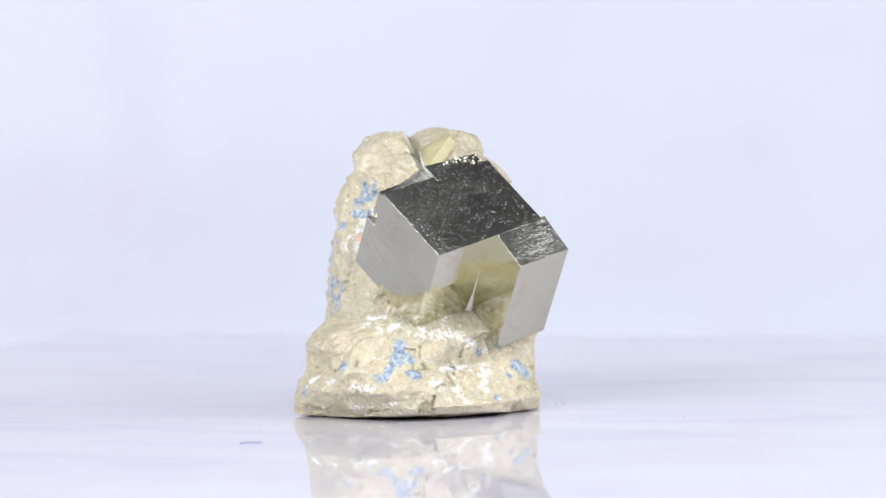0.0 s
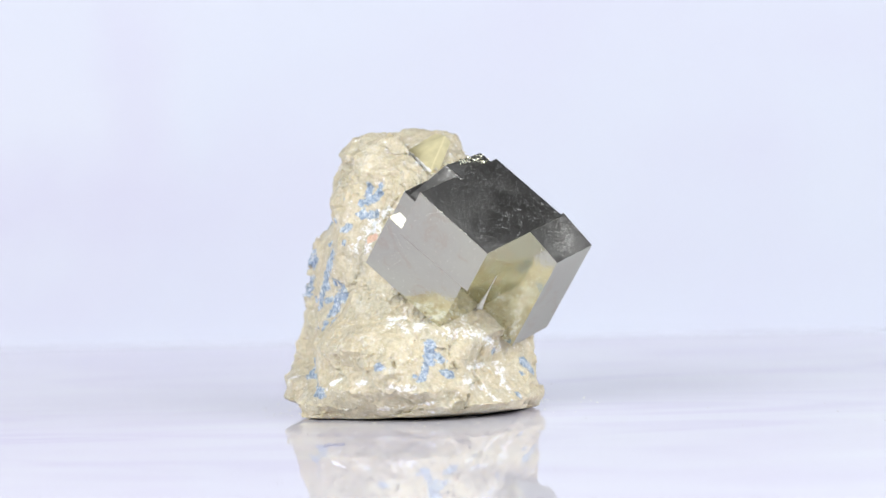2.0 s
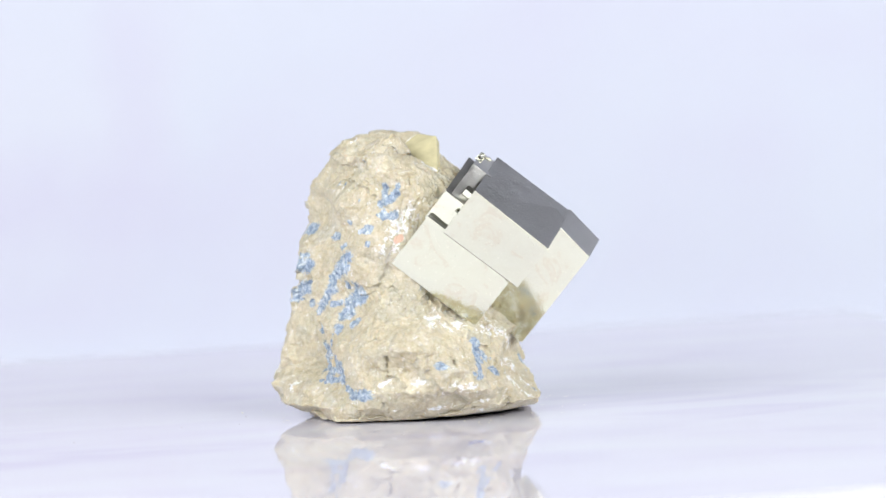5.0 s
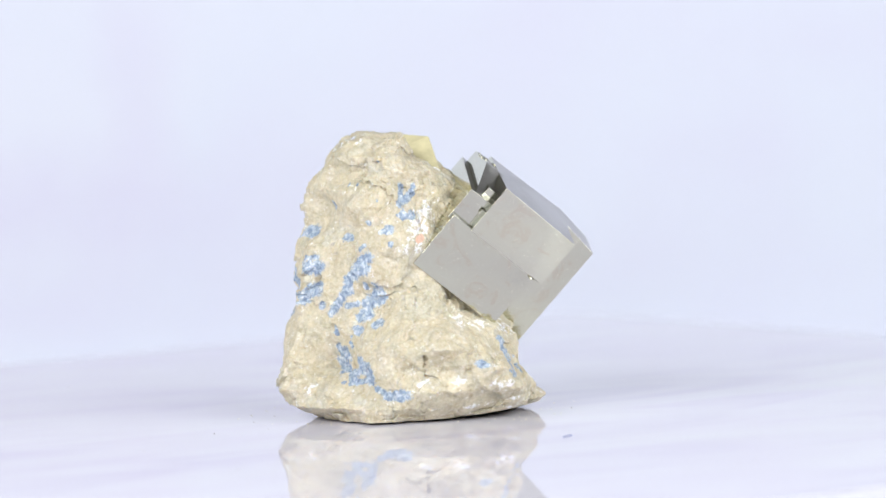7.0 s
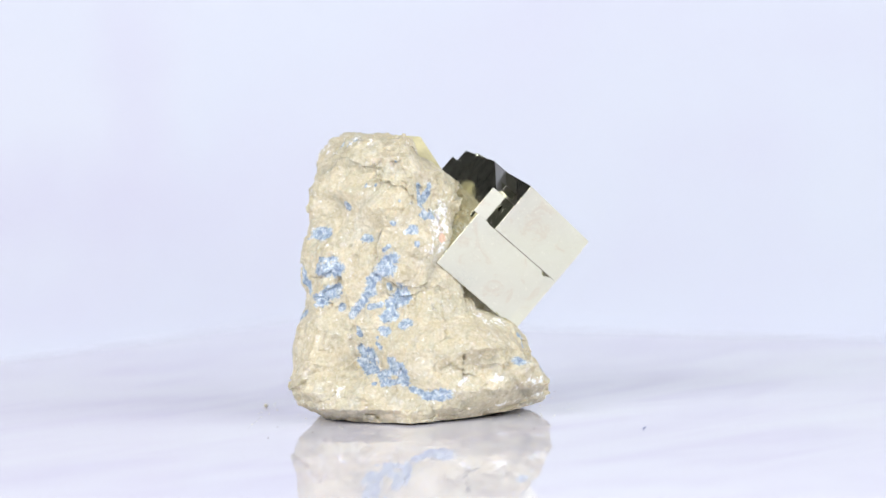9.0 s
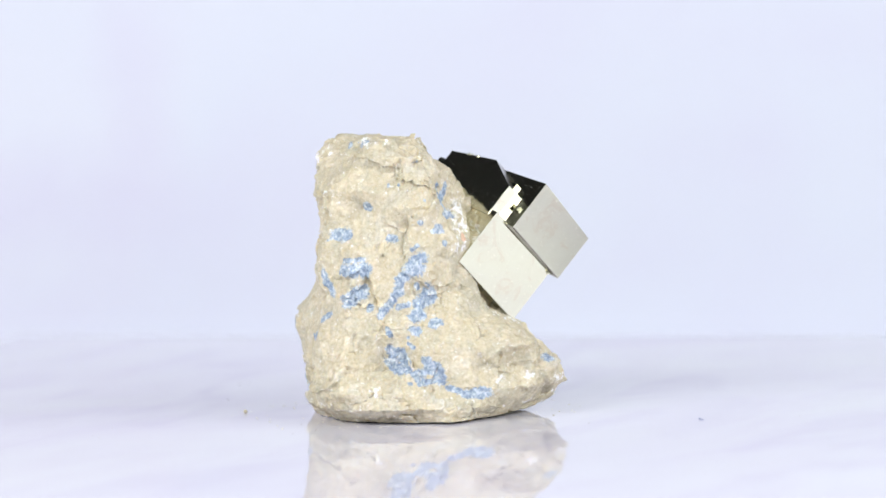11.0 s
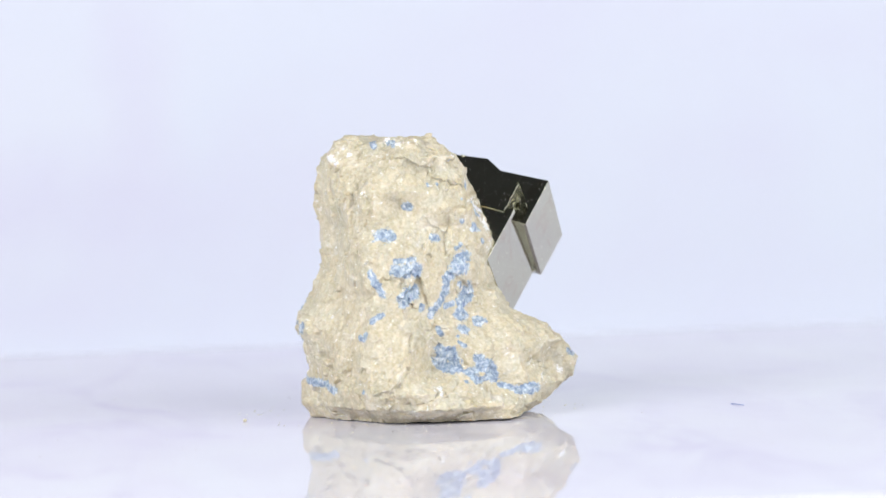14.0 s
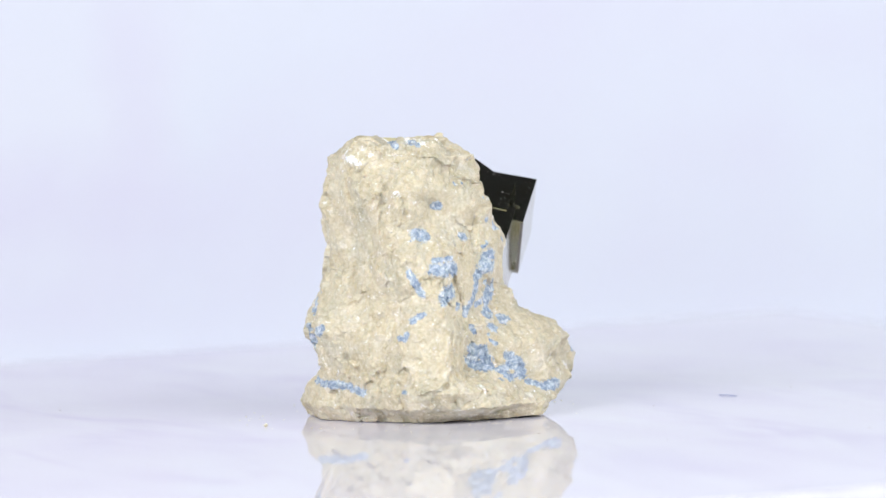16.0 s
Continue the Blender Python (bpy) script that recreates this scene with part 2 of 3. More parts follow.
def stone_sections():
    """Heights (mm) and radii (mm) round the stone, every fifteen degrees from +x."""
    yield -33.0, (22.1, 22.7, 21.5, 21.4, 21.2, 19.0, 17.9, 17.9, 18.6, 20.8, 22.2, 22.8, 25.0, 29.3, 26.5, 26.5, 26.5, 26.5, 26.5, 26.5, 26.3, 24.1, 24.3, 23.1)
    yield -30.5, (22.0, 22.8, 22.7, 22.8, 23.0, 20.4, 19.5, 21.0, 22.2, 25.3, 28.1, 28.6, 28.8, 30.7, 30.5, 30.5, 30.5, 30.5, 30.5, 29.5, 27.1, 25.8, 25.3, 22.9)
    yield -27.0, (21.3, 22.1, 21.4, 21.7, 22.9, 20.4, 19.7, 21.2, 23.4, 26.9, 30.2, 28.1, 26.0, 26.3, 30.7, 33.5, 33.5, 33.5, 30.3, 24.4, 22.6, 24.5, 24.7, 22.3)
    yield -23.0, (19.9, 21.3, 19.2, 18.5, 19.6, 20.6, 20.1, 21.3, 22.4, 25.5, 27.4, 20.8, 21.5, 26.6, 29.5, 30.1, 35.5, 30.2, 25.9, 21.1, 18.7, 22.6, 23.9, 21.2)
    yield -18.5, (21.2, 23.1, 20.6, 19.4, 21.3, 21.6, 21.4, 21.8, 22.4, 25.4, 25.9, 21.6, 22.8, 26.5, 29.8, 31.9, 32.2, 26.6, 25.7, 23.6, 21.0, 22.3, 22.4, 21.1)
    yield -15.5, (22.4, 23.8, 21.3, 20.6, 22.4, 22.8, 22.1, 21.3, 22.2, 25.1, 25.6, 22.8, 22.4, 23.7, 27.3, 30.1, 28.1, 25.6, 23.3, 23.3, 24.6, 25.3, 24.5, 23.3)
    yield -12.0, (23.0, 23.0, 20.6, 20.4, 22.0, 22.8, 21.2, 20.0, 20.8, 24.3, 25.2, 21.6, 20.4, 20.6, 23.8, 22.3, 20.7, 18.7, 21.5, 23.8, 26.1, 27.9, 26.8, 25.0)
    yield -7.5, (23.3, 20.6, 18.1, 17.9, 19.3, 18.5, 18.0, 18.8, 19.4, 23.0, 25.7, 22.1, 20.3, 19.3, 20.6, 19.7, 18.6, 18.4, 17.1, 18.6, 21.9, 26.9, 27.6, 26.4)
    yield -3.0, (20.9, 19.3, 17.0, 16.6, 17.3, 16.5, 16.4, 18.0, 20.6, 23.7, 24.3, 21.1, 20.5, 20.8, 19.3, 17.6, 16.8, 17.3, 19.4, 20.9, 24.2, 27.6, 25.5, 23.3)
    yield 2.0, (19.0, 18.5, 16.4, 16.0, 17.3, 16.9, 16.4, 17.6, 20.2, 23.1, 22.7, 20.8, 19.7, 20.4, 21.0, 20.1, 16.5, 17.1, 19.1, 21.3, 24.1, 26.1, 22.9, 20.6)
    yield 6.0, (18.4, 20.2, 18.4, 17.9, 17.3, 16.9, 16.7, 17.8, 19.6, 20.8, 19.3, 18.8, 18.5, 18.6, 18.7, 17.8, 16.2, 16.9, 18.4, 19.2, 20.9, 22.3, 20.7, 19.4)
    yield 10.0, (17.5, 19.9, 18.2, 17.9, 18.2, 17.3, 17.4, 18.9, 19.7, 22.1, 17.1, 18.4, 20.2, 20.0, 16.9, 15.5, 16.2, 15.7, 14.9, 15.4, 17.8, 18.5, 18.5, 18.2)
    yield 13.5, (14.9, 18.6, 16.8, 16.4, 17.0, 17.3, 17.9, 19.1, 19.7, 21.2, 18.5, 18.2, 18.9, 19.4, 14.7, 15.4, 15.4, 14.4, 13.4, 13.8, 13.5, 14.2, 14.4, 14.7)
    yield 17.0, (11.7, 14.9, 15.7, 15.6, 15.8, 16.8, 17.8, 17.7, 17.9, 18.5, 17.9, 15.2, 14.7, 16.0, 15.2, 15.1, 12.7, 10.1, 8.5, 7.8, 8.1, 8.6, 9.5, 10.9)
    yield 20.0, (7.0, 10.0, 14.3, 16.2, 16.0, 17.0, 17.1, 15.8, 14.7, 15.4, 16.7, 15.2, 14.6, 15.4, 12.8, 7.7, 6.3, 5.4, 4.7, 4.5, 5.0, 6.1, 6.4, 6.4)
    yield 23.0, (5.5, 8.3, 12.5, 12.0, 12.1, 13.9, 15.1, 13.0, 11.2, 11.9, 13.5, 13.2, 9.7, 9.4, 8.1, 5.4, 4.3, 3.7, 3.3, 3.2, 3.4, 3.9, 4.2, 4.7)


# Patches on the stone as strokes: azimuth (degrees) and height (mm) of both ends, half width (mm).
BLUE_BROAD = [  # the blue streak down the broad face and what lies round it
    (115, 23.7, 145, 22.7, 0.5), (147, -0.5, 157, -0.2, 0.4), (148, -2.3, 158, -2.4, 1.2), (151, -8.0, 156, -6.8, 1.1), (150, -9.2, 152, -8.8, 0.7), (153, 10.4, 157, 10.1, 0.7),
    (170, 3.7, 174, 3.7, 0.6), (188, -0.2, 179, -4.1, 1.2), (183, -2.9, 187, -2.5, 1.1), (177, -4.1, 175, -6.9, 1.0), (173, -8.1, 165, -11.7, 0.7), (186, -5.8, 187, -6.5, 0.4),
    (193, -7.5, 189, -9.9, 1.3), (197, -8.4, 194, -9.5, 0.9), (188, -10.6, 184, -12.2, 1.1), (185, -9.8, 190, -12.2, 0.7), (175, -10.1, 181, -9.8, 0.5), (160, -9.9, 160, -10.4, 0.5),
    (193, -14.1, 197, -13.4, 0.6), (182, -14.8, 185, -15.1, 0.7), (169, -14.4, 170, -15.9, 0.5), (180, -16.4, 180, -16.4, 0.4), (170, -18.8, 171, -21.3, 0.9), (168, -21.7, 175, -22.9, 0.9),
    (176, -19.2, 178, -22.5, 0.9), (180, -17.6, 182, -18.3, 0.4), (188, -20.7, 189, -21.9, 0.7), (185, -23.5, 190, -23.1, 0.7), (192, -22.2, 194, -25.4, 0.7), (182, -23.9, 186, -25.4, 0.6),
    (179, -25.4, 180, -25.4, 0.3), (197, -26.6, 203, -28.1, 0.5), (210, 13.7, 209, 10.6, 0.7), (200, 5.6, 203, 5.2, 0.7), (203, 2.5, 203, 2.5, 0.5), (187, 2.2, 184, 1.4, 0.4),
    (189, 6.9, 190, 6.8, 0.4), (263, 10.9, 264, 10.1, 0.6), (194, 11.3, 194, 11.3, 0.3), (208, 8.1, 209, 8.1, 0.5), (237, -21.6, 237, -22.0, 0.5), (177, 14.6, 177, 14.6, 0.3),
]
BLUE_REAR = [  # on the back
    (138, 4.9, 144, 4.5, 1.0), (134, -2.5, 140, -7.3, 0.6), (60, -8.1, 60, -7.7, 0.7), (62, -9.2, 67, -11.1, 0.7), (64, -14.4, 62, -17.8, 0.7), (76, -15.3, 80, -14.4, 0.7),
    (63, -18.5, 66, -19.7, 0.4), (61, -25.2, 82, -26.2, 0.7), (82, -25.8, 105, -27.3, 0.7), (132, -15.1, 131, -16.3, 0.4), (118, 23.7, 126, 22.5, 0.6), (170, 14.5, 170, 14.5, 0.3),
    (192, 19.2, 192, 19.2, 0.3),
]
BLUE_RIDGE = [  # behind the ridge
    (135, -12.4, 140, -11.3, 0.5), (129, -15.9, 129, -15.9, 0.5), (130, -26.9, 130, -26.9, 0.4),
]
BLUE_FOOT = [  # round the foot and beside the crystals
    (256, -17.8, 255, -21.6, 0.7), (254, -22.3, 252, -24.5, 0.5), (259, -20.2, 261, -21.4, 0.6), (261, -23.7, 264, -24.1, 0.6), (250, -23.8, 250, -23.8, 0.4), (297, -20.9, 298, -21.0, 0.7),
    (320, -24.1, 324, -25.5, 1.1), (312, -25.8, 313, -25.9, 0.5), (299, -29.8, 300, -29.8, 0.5), (238, -21.8, 238, -21.8, 0.6), (205, -27.7, 209, -27.8, 0.9), (184, -25.6, 192, -25.0, 0.4),
    (210, 8.2, 218, 7.9, 0.7), (211, 10.8, 218, 12.4, 0.9), (219, 14.0, 220, 14.0, 0.5), (197, 4.9, 202, 5.7, 0.5),
]
CHALK_FRONT = [  # white crust under and beside the crystals
    (224, 5.0, 226, 8.5, 1.1), (221, 2.3, 218, 1.0, 0.7), (237, -13.2, 241, -12.6, 1.0), (250, -14.6, 253, -14.3, 0.8), (264, -16.0, 285, -16.2, 1.3), (283, -11.5, 277, -14.8, 0.7),
    (289, -18.0, 302, -20.3, 1.0), (276, -23.3, 290, -23.5, 0.7), (270, -25.3, 274, -27.0, 0.7), (301, -24.3, 295, -27.9, 0.9), (280, -27.3, 284, -30.1, 0.7), (250, -6.4, 250, -6.4, 0.3),
    (256, -29.5, 234, -30.9, 0.4), (242, -25.8, 248, -26.7, 0.7), (166, 23.3, 215, 24.5, 0.5), (251, 18.8, 272, 16.3, 0.7),
]
CHALK_SIDE = [  # white crust on the broad face
    (230, 9.5, 217, 5.0, 1.4), (214, 5.0, 212, 0.3, 0.6), (232, 7.0, 232, 6.9, 1.1), (229, -25.3, 229, -25.3, 0.7), (164, -26.8, 165, -26.1, 0.6), (215, -25.6, 219, -24.9, 0.5),
    (242, -13.6, 246, -15.2, 0.5), (104, 20.9, 105, 20.9, 0.5), (154, 23.2, 154, 23.2, 0.4),
]
CHALK_REAR = [  # white crust on the back
    (82, 20.9, 99, 19.4, 1.0), (83, 19.7, 84, 19.8, 0.9), (127, 13.3, 128, 13.3, 0.7), (151, 15.0, 151, 15.0, 0.6), (123, 10.5, 123, 10.5, 0.4), (165, -26.7, 165, -26.7, 0.7),
    (230, -25.0, 230, -25.0, 0.7), (217, 8.8, 233, 9.3, 0.4), (135, 23.3, 152, 22.9, 0.7), (123, -22.7, 123, -22.7, 0.3), (60, 11.0, 62, 11.0, 0.3),
]
RUST = [  # one rosy grain
    (220, 3.1, 222, 3.4, 0.7),
]
SPOTS = {"blue": BLUE_BROAD + BLUE_REAR + BLUE_RIDGE + BLUE_FOOT, "chalk": CHALK_FRONT + CHALK_SIDE + CHALK_REAR, "rust": RUST}


MOULD_AT = Vector((-1.5, 8.0, 20.3))
MOULD_UP = Vector((-0.436, -0.345, 0.832))
MOULD_IN = Vector((0.89, -0.04, 0.45))


def stone_mesh():
    secs = list(stone_sections())
    heights = np.array([s[0] for s in secs])
    table_r = np.array([s[1] for s in secs])
    n_az, n_z, n_cap = 640, 360, 70
    az = np.linspace(0, 2 * math.pi, n_az, endpoint=False)

    def around(row):
        k = az / (math.pi / 12)
        i = np.floor(k).astype(int)
        f = k - i
        p0, p1, p2, p3 = (row[(i + d) % 24] for d in (-1, 0, 1, 2))
        smooth = 0.5 * (2 * p1 + (p2 - p0) * f + (2 * p0 - 5 * p1 + 4 * p2 - p3) * f ** 2 + (3 * p1 - p0 - 3 * p2 + p3) * f ** 3)
        return 0.1 * smooth + 0.9 * (p1 * (1 - f) + p2 * f)

    rings = np.array([around(r) for r in table_r])

    def ring_at(z):
        z = min(max(z, heights[0]), heights[-1])
        j = min(max(int(np.searchsorted(heights, z)) - 1, 0), len(heights) - 2)
        f = (z - heights[j]) / (heights[j + 1] - heights[j])
        return rings[j] * (1 - f) + rings[j + 1] * f

    def limit(z, r):
        """The stone ends where the crystals begin."""
        ex, ey = np.cos(az), np.sin(az)
        enter = np.zeros_like(r)
        leave = np.full_like(r, 99.0)
        for axis, bound, sign in ((U, 1.6, 1), (U, 27.0, -1), (V, 23.0, -1), (W, -22.6, 1), (W, 7.5, -1)):
            # inside when sign * (axis . p - bound) > 0
            c0 = axis.x * (0 - 2.1) + axis.y * (6 + 33.6) + axis.z * (z - 1.0) - bound
            c1 = axis.x * ex + axis.y * ey
            a, b = sign * c0, sign * c1
            with np.errstate(divide="ignore", invalid="ignore"):
                t = -a / b
            enter = np.where(b > 1e-9, np.maximum(enter, t), enter)
            leave = np.where(b < -1e-9, np.minimum(leave, t), leave)
            enter = np.where((np.abs(b) <= 1e-9) & (a < 0), 999.0, enter)
        blocked = enter < leave
        return np.where(blocked, np.minimum(r, np.maximum(enter, 2.0)), r)

    def chips(p, size, slope):
        """Broken flakes: the highest of the tilted flats round a point, so that they meet in sharp ridges."""
        q = p / size
        dist, near = noise.voronoi(q)
        best = -9.0
        for d, c in zip(dist, near):
            h = noise.cell_vector(c * 7.31 + Vector((0.13, 0.57, 0.31)))
            tilt = Vector((h.x - 0.5, h.y - 0.5, h.z - 0.5)) * 2.0
            best = max(best, (q - c).dot(tilt) * slope + (noise.cell(c * 3.7) - 0.5) * 0.16 - 0.16 * d)
        return size * (best + 0.02)

    levels = []
    for k in range(n_cap // 2):
        levels.append((-33.8 + 0.0, 0.02 + 0.94 * k / (n_cap // 2)))
    for k in range(n_z):
        s = k / (n_z - 1)
        levels.append((-33.8 + s * 56.8, 1.0 - 0.03 * max(0, 1 - s * 60) ** 2))
    for k in range(1, n_cap):
        a = k / n_cap
        levels.append((23.0 + 1.3 * math.sin(min(1, a * 3) * math.pi / 2), 1.0 - a))
    pts = []
    for z, shrink in levels:
        r = limit(z, ring_at(z)) * shrink
        for a, rr in zip(az, r):
            pts.append((rr * math.cos(a), 6 + rr * math.sin(a), z, a, shrink))
    out = []
    for x, y, z, a, shrink in pts:
        p = Vector((x, y, z))
        lump = noise.fractal(p / 8.0, 1.0, 2.0, 3, noise_basis="PERLIN_ORIGINAL")
        q = p + Vector((lump, -lump, lump)) * 1.2
        q.z *= 0.75
        calm = min(1.3, max(0.35, 0.8 + 1.3 * noise.noise(p / 7.0 + Vector((4, 4, 4)))))
        grit = noise.fractal(p / 1.3, 0.9, 2.1, 4, noise_basis="PERLIN_ORIGINAL")
        d = lump * 0.55 + chips(q, 7.5, 0.15) + calm * (chips(q + Vector((2, 9, 4)), 3.4, 0.20) + chips(q + Vector((7, 3, 1)), 1.5, 0.24) + grit * 0.16) + 0.25
        side = Vector((math.cos(a), math.sin(a), 0))
        if z > 22.9:
            p.z += d * 0.8 + 0.6 * noise.noise(p / 6.0)
            p += side * d * shrink
        elif shrink < 0.965 and z < -33.5:
            p.z += 0.3
        else:
            p += side * d + Vector((0, 0, 0.4 * grit))
        # the underside curls up towards its rim, most under the pointed foot
        rim = math.hypot(p.x, p.y - 6)
        foot = max(0.0, math.cos(a + 1.45)) ** 3
        low = -33.8 + 0.04 * max(0.0, rim - 17) + 0.20 * foot * max(0.0, rim - 21) + 0.35 * max(0.0, noise.noise(Vector((p.x, p.y, 0)) / 6.0))
        p.z = max(p.z, low)
        # the flat left in the top by a lost crystal
        off = p - MOULD_AT
        above = MOULD_UP.dot(off)
        if above > 0 and MOULD_IN.dot(off) > -1.2 and z > 8:
            p -= MOULD_UP * above
        out.append((p.x, p.y, p.z))
    co = np.array(out)
    nl = len(levels)
    faces = []
    for j in range(nl - 1):
        for i in range(n_az):
            k = (i + 1) % n_az
            faces.append((j * n_az + i, j * n_az + k, (j + 1) * n_az + k, (j + 1) * n_az + i))
    faces.append(tuple(reversed(range(n_az))))
    faces.append(tuple((nl - 1) * n_az + i for i in range(n_az)))
    me = bpy.data.meshes.new("matrix")
    me.from_pydata([((x) * 0.001, y * 0.001, z * 0.001 + BASE) for x, y, z in co], [], faces)
    me.polygons.foreach_set("use_smooth", [True] * len(me.polygons))
    turn = np.arctan2(co[:, 1] - 6, co[:, 0])
    unrolled = np.stack([22 * np.cos(turn), 22 * np.sin(turn), co[:, 2]], axis=1)
    for name, spots in SPOTS.items():
        val = np.zeros(len(co))
        for a0, z0, a1, z1, w in spots:
            ends = [np.array((22 * math.cos(radians(a)), 22 * math.sin(radians(a)), z)) for a, z in ((a0, z0), (a1, z1))]
            along = ends[1] - ends[0]
            f = np.clip(((unrolled - ends[0]) @ along) / (along @ along + 1e-6), 0, 1)
            q = np.linalg.norm(unrolled - ends[0] - f[:, None] * along, axis=1) / w
            val = np.maximum(val, np.clip(1.0 - 0.40 * q, 0, 1))
        if name == "chalk":
            val = np.maximum(val, 0.26)
        layer = me.attributes.new(name, "FLOAT", "POINT")
        layer.data.foreach_set("value", val)
    me.materials.append(STONE)
    return me


def crystal_block(u0, u1, v0, v1, w0, w1, top_u=0.0, top_w=0.0, skew=0.0, lean=0.0, bevel=0.00001, worn=0.0):
    """A cube in the crystals' axes. top_u, top_w: how its top falls off along u and w; skew, lean: how its -u face turns; worn: how far its high back corner is broken down."""
    bm = bmesh.new()
    vs = {}
    for i, u in enumerate((u0, u1)):
        for j, v in enumerate((v0, v1)):
            for k, w in enumerate((w0, w1)):
                vs[i, j, k] = bm.verts.new(crystal_point(u + (skew * (w - w1) + lean * (v - v0) if i == 0 else 0), v + (top_u * (u - u0) + top_w * (w - w0) + worn * i * (1 - k) if j == 0 else 0), w))
    for q in (((0, 0, 0), (0, 0, 1), (0, 1, 1), (0, 1, 0)), ((1, 0, 0), (1, 1, 0), (1, 1, 1), (1, 0, 1)),
              ((0, 0, 0), (1, 0, 0), (1, 0, 1), (0, 0, 1)), ((0, 1, 0), (0, 1, 1), (1, 1, 1), (1, 1, 0)),
              ((0, 0, 0), (0, 1, 0), (1, 1, 0), (1, 0, 0)), ((0, 0, 1), (1, 0, 1), (1, 1, 1), (0, 1, 1))):
        bm.faces.new([vs[c] for c in q])
    bmesh.ops.recalc_face_normals(bm, faces=bm.faces)
    bmesh.ops.bevel(bm, geom=bm.edges[:], offset=bevel, segments=1, affect="EDGES", profile=0.5)
    for f in bm.faces:
        f.normal_update()
        f.material_index = 1 if f.normal.dot(V) < -0.8 else 0
    return bm


def crystal(name, bm, parent, label):
    ob = part(name, bm, PYRITE, parent, label)
    ob.data.materials.append(STRIATED)
    return ob


def facet_slab(corners, thick, grow):
    """A flat plate through the corners (mm), its edges drawn out from the middle by grow."""
    c = [Vector((x * 0.001, y * 0.001, z * 0.001 + BASE)) for x, y, z in corners]
    mid = sum(c, Vector()) / len(c)
    n = (c[1] - c[0]).cross(c[3] - c[0]).normalized()
    if n.dot(Vector((0.2, -0.9, 0.3))) < 0:
        n = -n
    bm = bmesh.new()
    top = [bm.verts.new(mid + (p - mid) * grow) for p in c]
    low = [bm.verts.new(mid + (p - mid) * grow * 1.15 - n * thick * 0.001) for p in c]
    bm.faces.new(top)
    bm.faces.new(low[::-1])
    for k in range(4):
        bm.faces.new((top[k], low[k], low[(k + 1) % 4], top[(k + 1) % 4]))
    bmesh.ops.recalc_face_normals(bm, faces=bm.faces)
    bmesh.ops.bevel(bm, geom=bm.edges[:], offset=0.0002, segments=1, affect="EDGES")
    bmesh.ops.translate(bm, verts=bm.verts, vec=n * (0.0003 if grow <= 1 else -0.0001))
    return bm


def edge_bar(a, b, r):
    """A rough narrow ridge from a to b (mm)."""
    a, b = (Vector((x * 0.001, y * 0.001, z * 0.001 + BASE)) for x, y, z in (a, b))
    turn = (b - a).to_track_quat("Z", "Y").to_matrix()
    bm = bmesh.new()
    rings = []
    for k in range(14):
        p = a.lerp(b, k / 13)
        size = r * 0.001 * (0.75 + 0.6 * noise.noise(p * 900)) * (0.5 if k in (0, 13) else 1.0)
        rings.append([bm.verts.new(p + turn @ Vector((math.cos(t), math.sin(t), 0)) * size) for t in np.linspace(0, 5.385, 7)])
    for u, v in zip(rings, rings[1:]):
        for i in range(7):
            bm.faces.new((u[i], u[(i + 1) % 7], v[(i + 1) % 7], v[i]))
    bm.faces.new(rings[0])
    bm.faces.new(rings[-1][::-1])
    return bm


def joint_line():
    """A fine dark bar added as the gap line at the joint between the upper and the lower cube on the bright face."""
    bm = bmesh.new()
    rings = []
    for k in range(19):
        w = -18.6 + k
        u = 0.037 * w - 0.03
        size = 0.045 + 0.04 * noise.noise(Vector((w * 0.7, 3.0, 0)))
        rings.append([bm.verts.new(crystal_point(*c)) for c in ((u, 10.74 - size, w), (u, 10.78 + size, w), (u + 0.6, 10.82 + size, w), (u + 0.6, 10.70 - size, w))])
    for a, b in zip(rings, rings[1:]):
        for i in range(4):
            bm.faces.new((a[i], a[(i + 1) % 4], b[(i + 1) % 4], b[i]))
    bm.faces.new(rings[0])
    bm.faces.new(rings[-1][::-1])
    return bm


def chalk_seam():
    """White infill in the notch where two cubes meet, widening towards the stone."""
    bm = bmesh.new()
    rings = []
    for k in range(15):
        v = 10.95 + k * 0.95
        size = 0.05 + 0.8 * max(0.0, (v - 16.0) / 8.0) ** 2 + 0.18 * noise.noise(Vector((v * 1.3, 0, 0)))
        rings.append([bm.verts.new(crystal_point(*c)) for c in ((15.3, v, -2.2), (15.1 - size * 1.6, v, -2.2), (15.1 - size * 0.8, v, -2.0 + size * 0.5), (15.3, v, -2.0 + size * 1.0))])
    for a, b in zip(rings, rings[1:]):
        for i in range(4):
            bm.faces.new((a[i], a[(i + 1) % 4], b[(i + 1) % 4], b[i]))
    bm.faces.new(rings[0])
    bm.faces.new(rings[-1][::-1])
    return bm


def chipped_edge():
    """A few splinters where the upper cube's corner has chipped."""
    bm = bmesh.new()
    rng = random.Random(11)
    for k in range(12):
        c = crystal_point(0.75 + rng.uniform(0, 0.5), 10.85 + rng.uniform(-0.1, 0.35), -3.4 + k * 0.17 + rng.uniform(-0.2, 0.2))
        r = rng.uniform(0.00012, 0.00035)
        bmesh.ops.create_cube(bm, size=2 * r, matrix=Matrix.Translation(c) @ Euler((rng.random() * 6, rng.random() * 6, rng.random() * 6)).to_matrix().to_4x4() @ Matrix.Diagonal((1, 0.6, 0.8, 1)))
    return bm


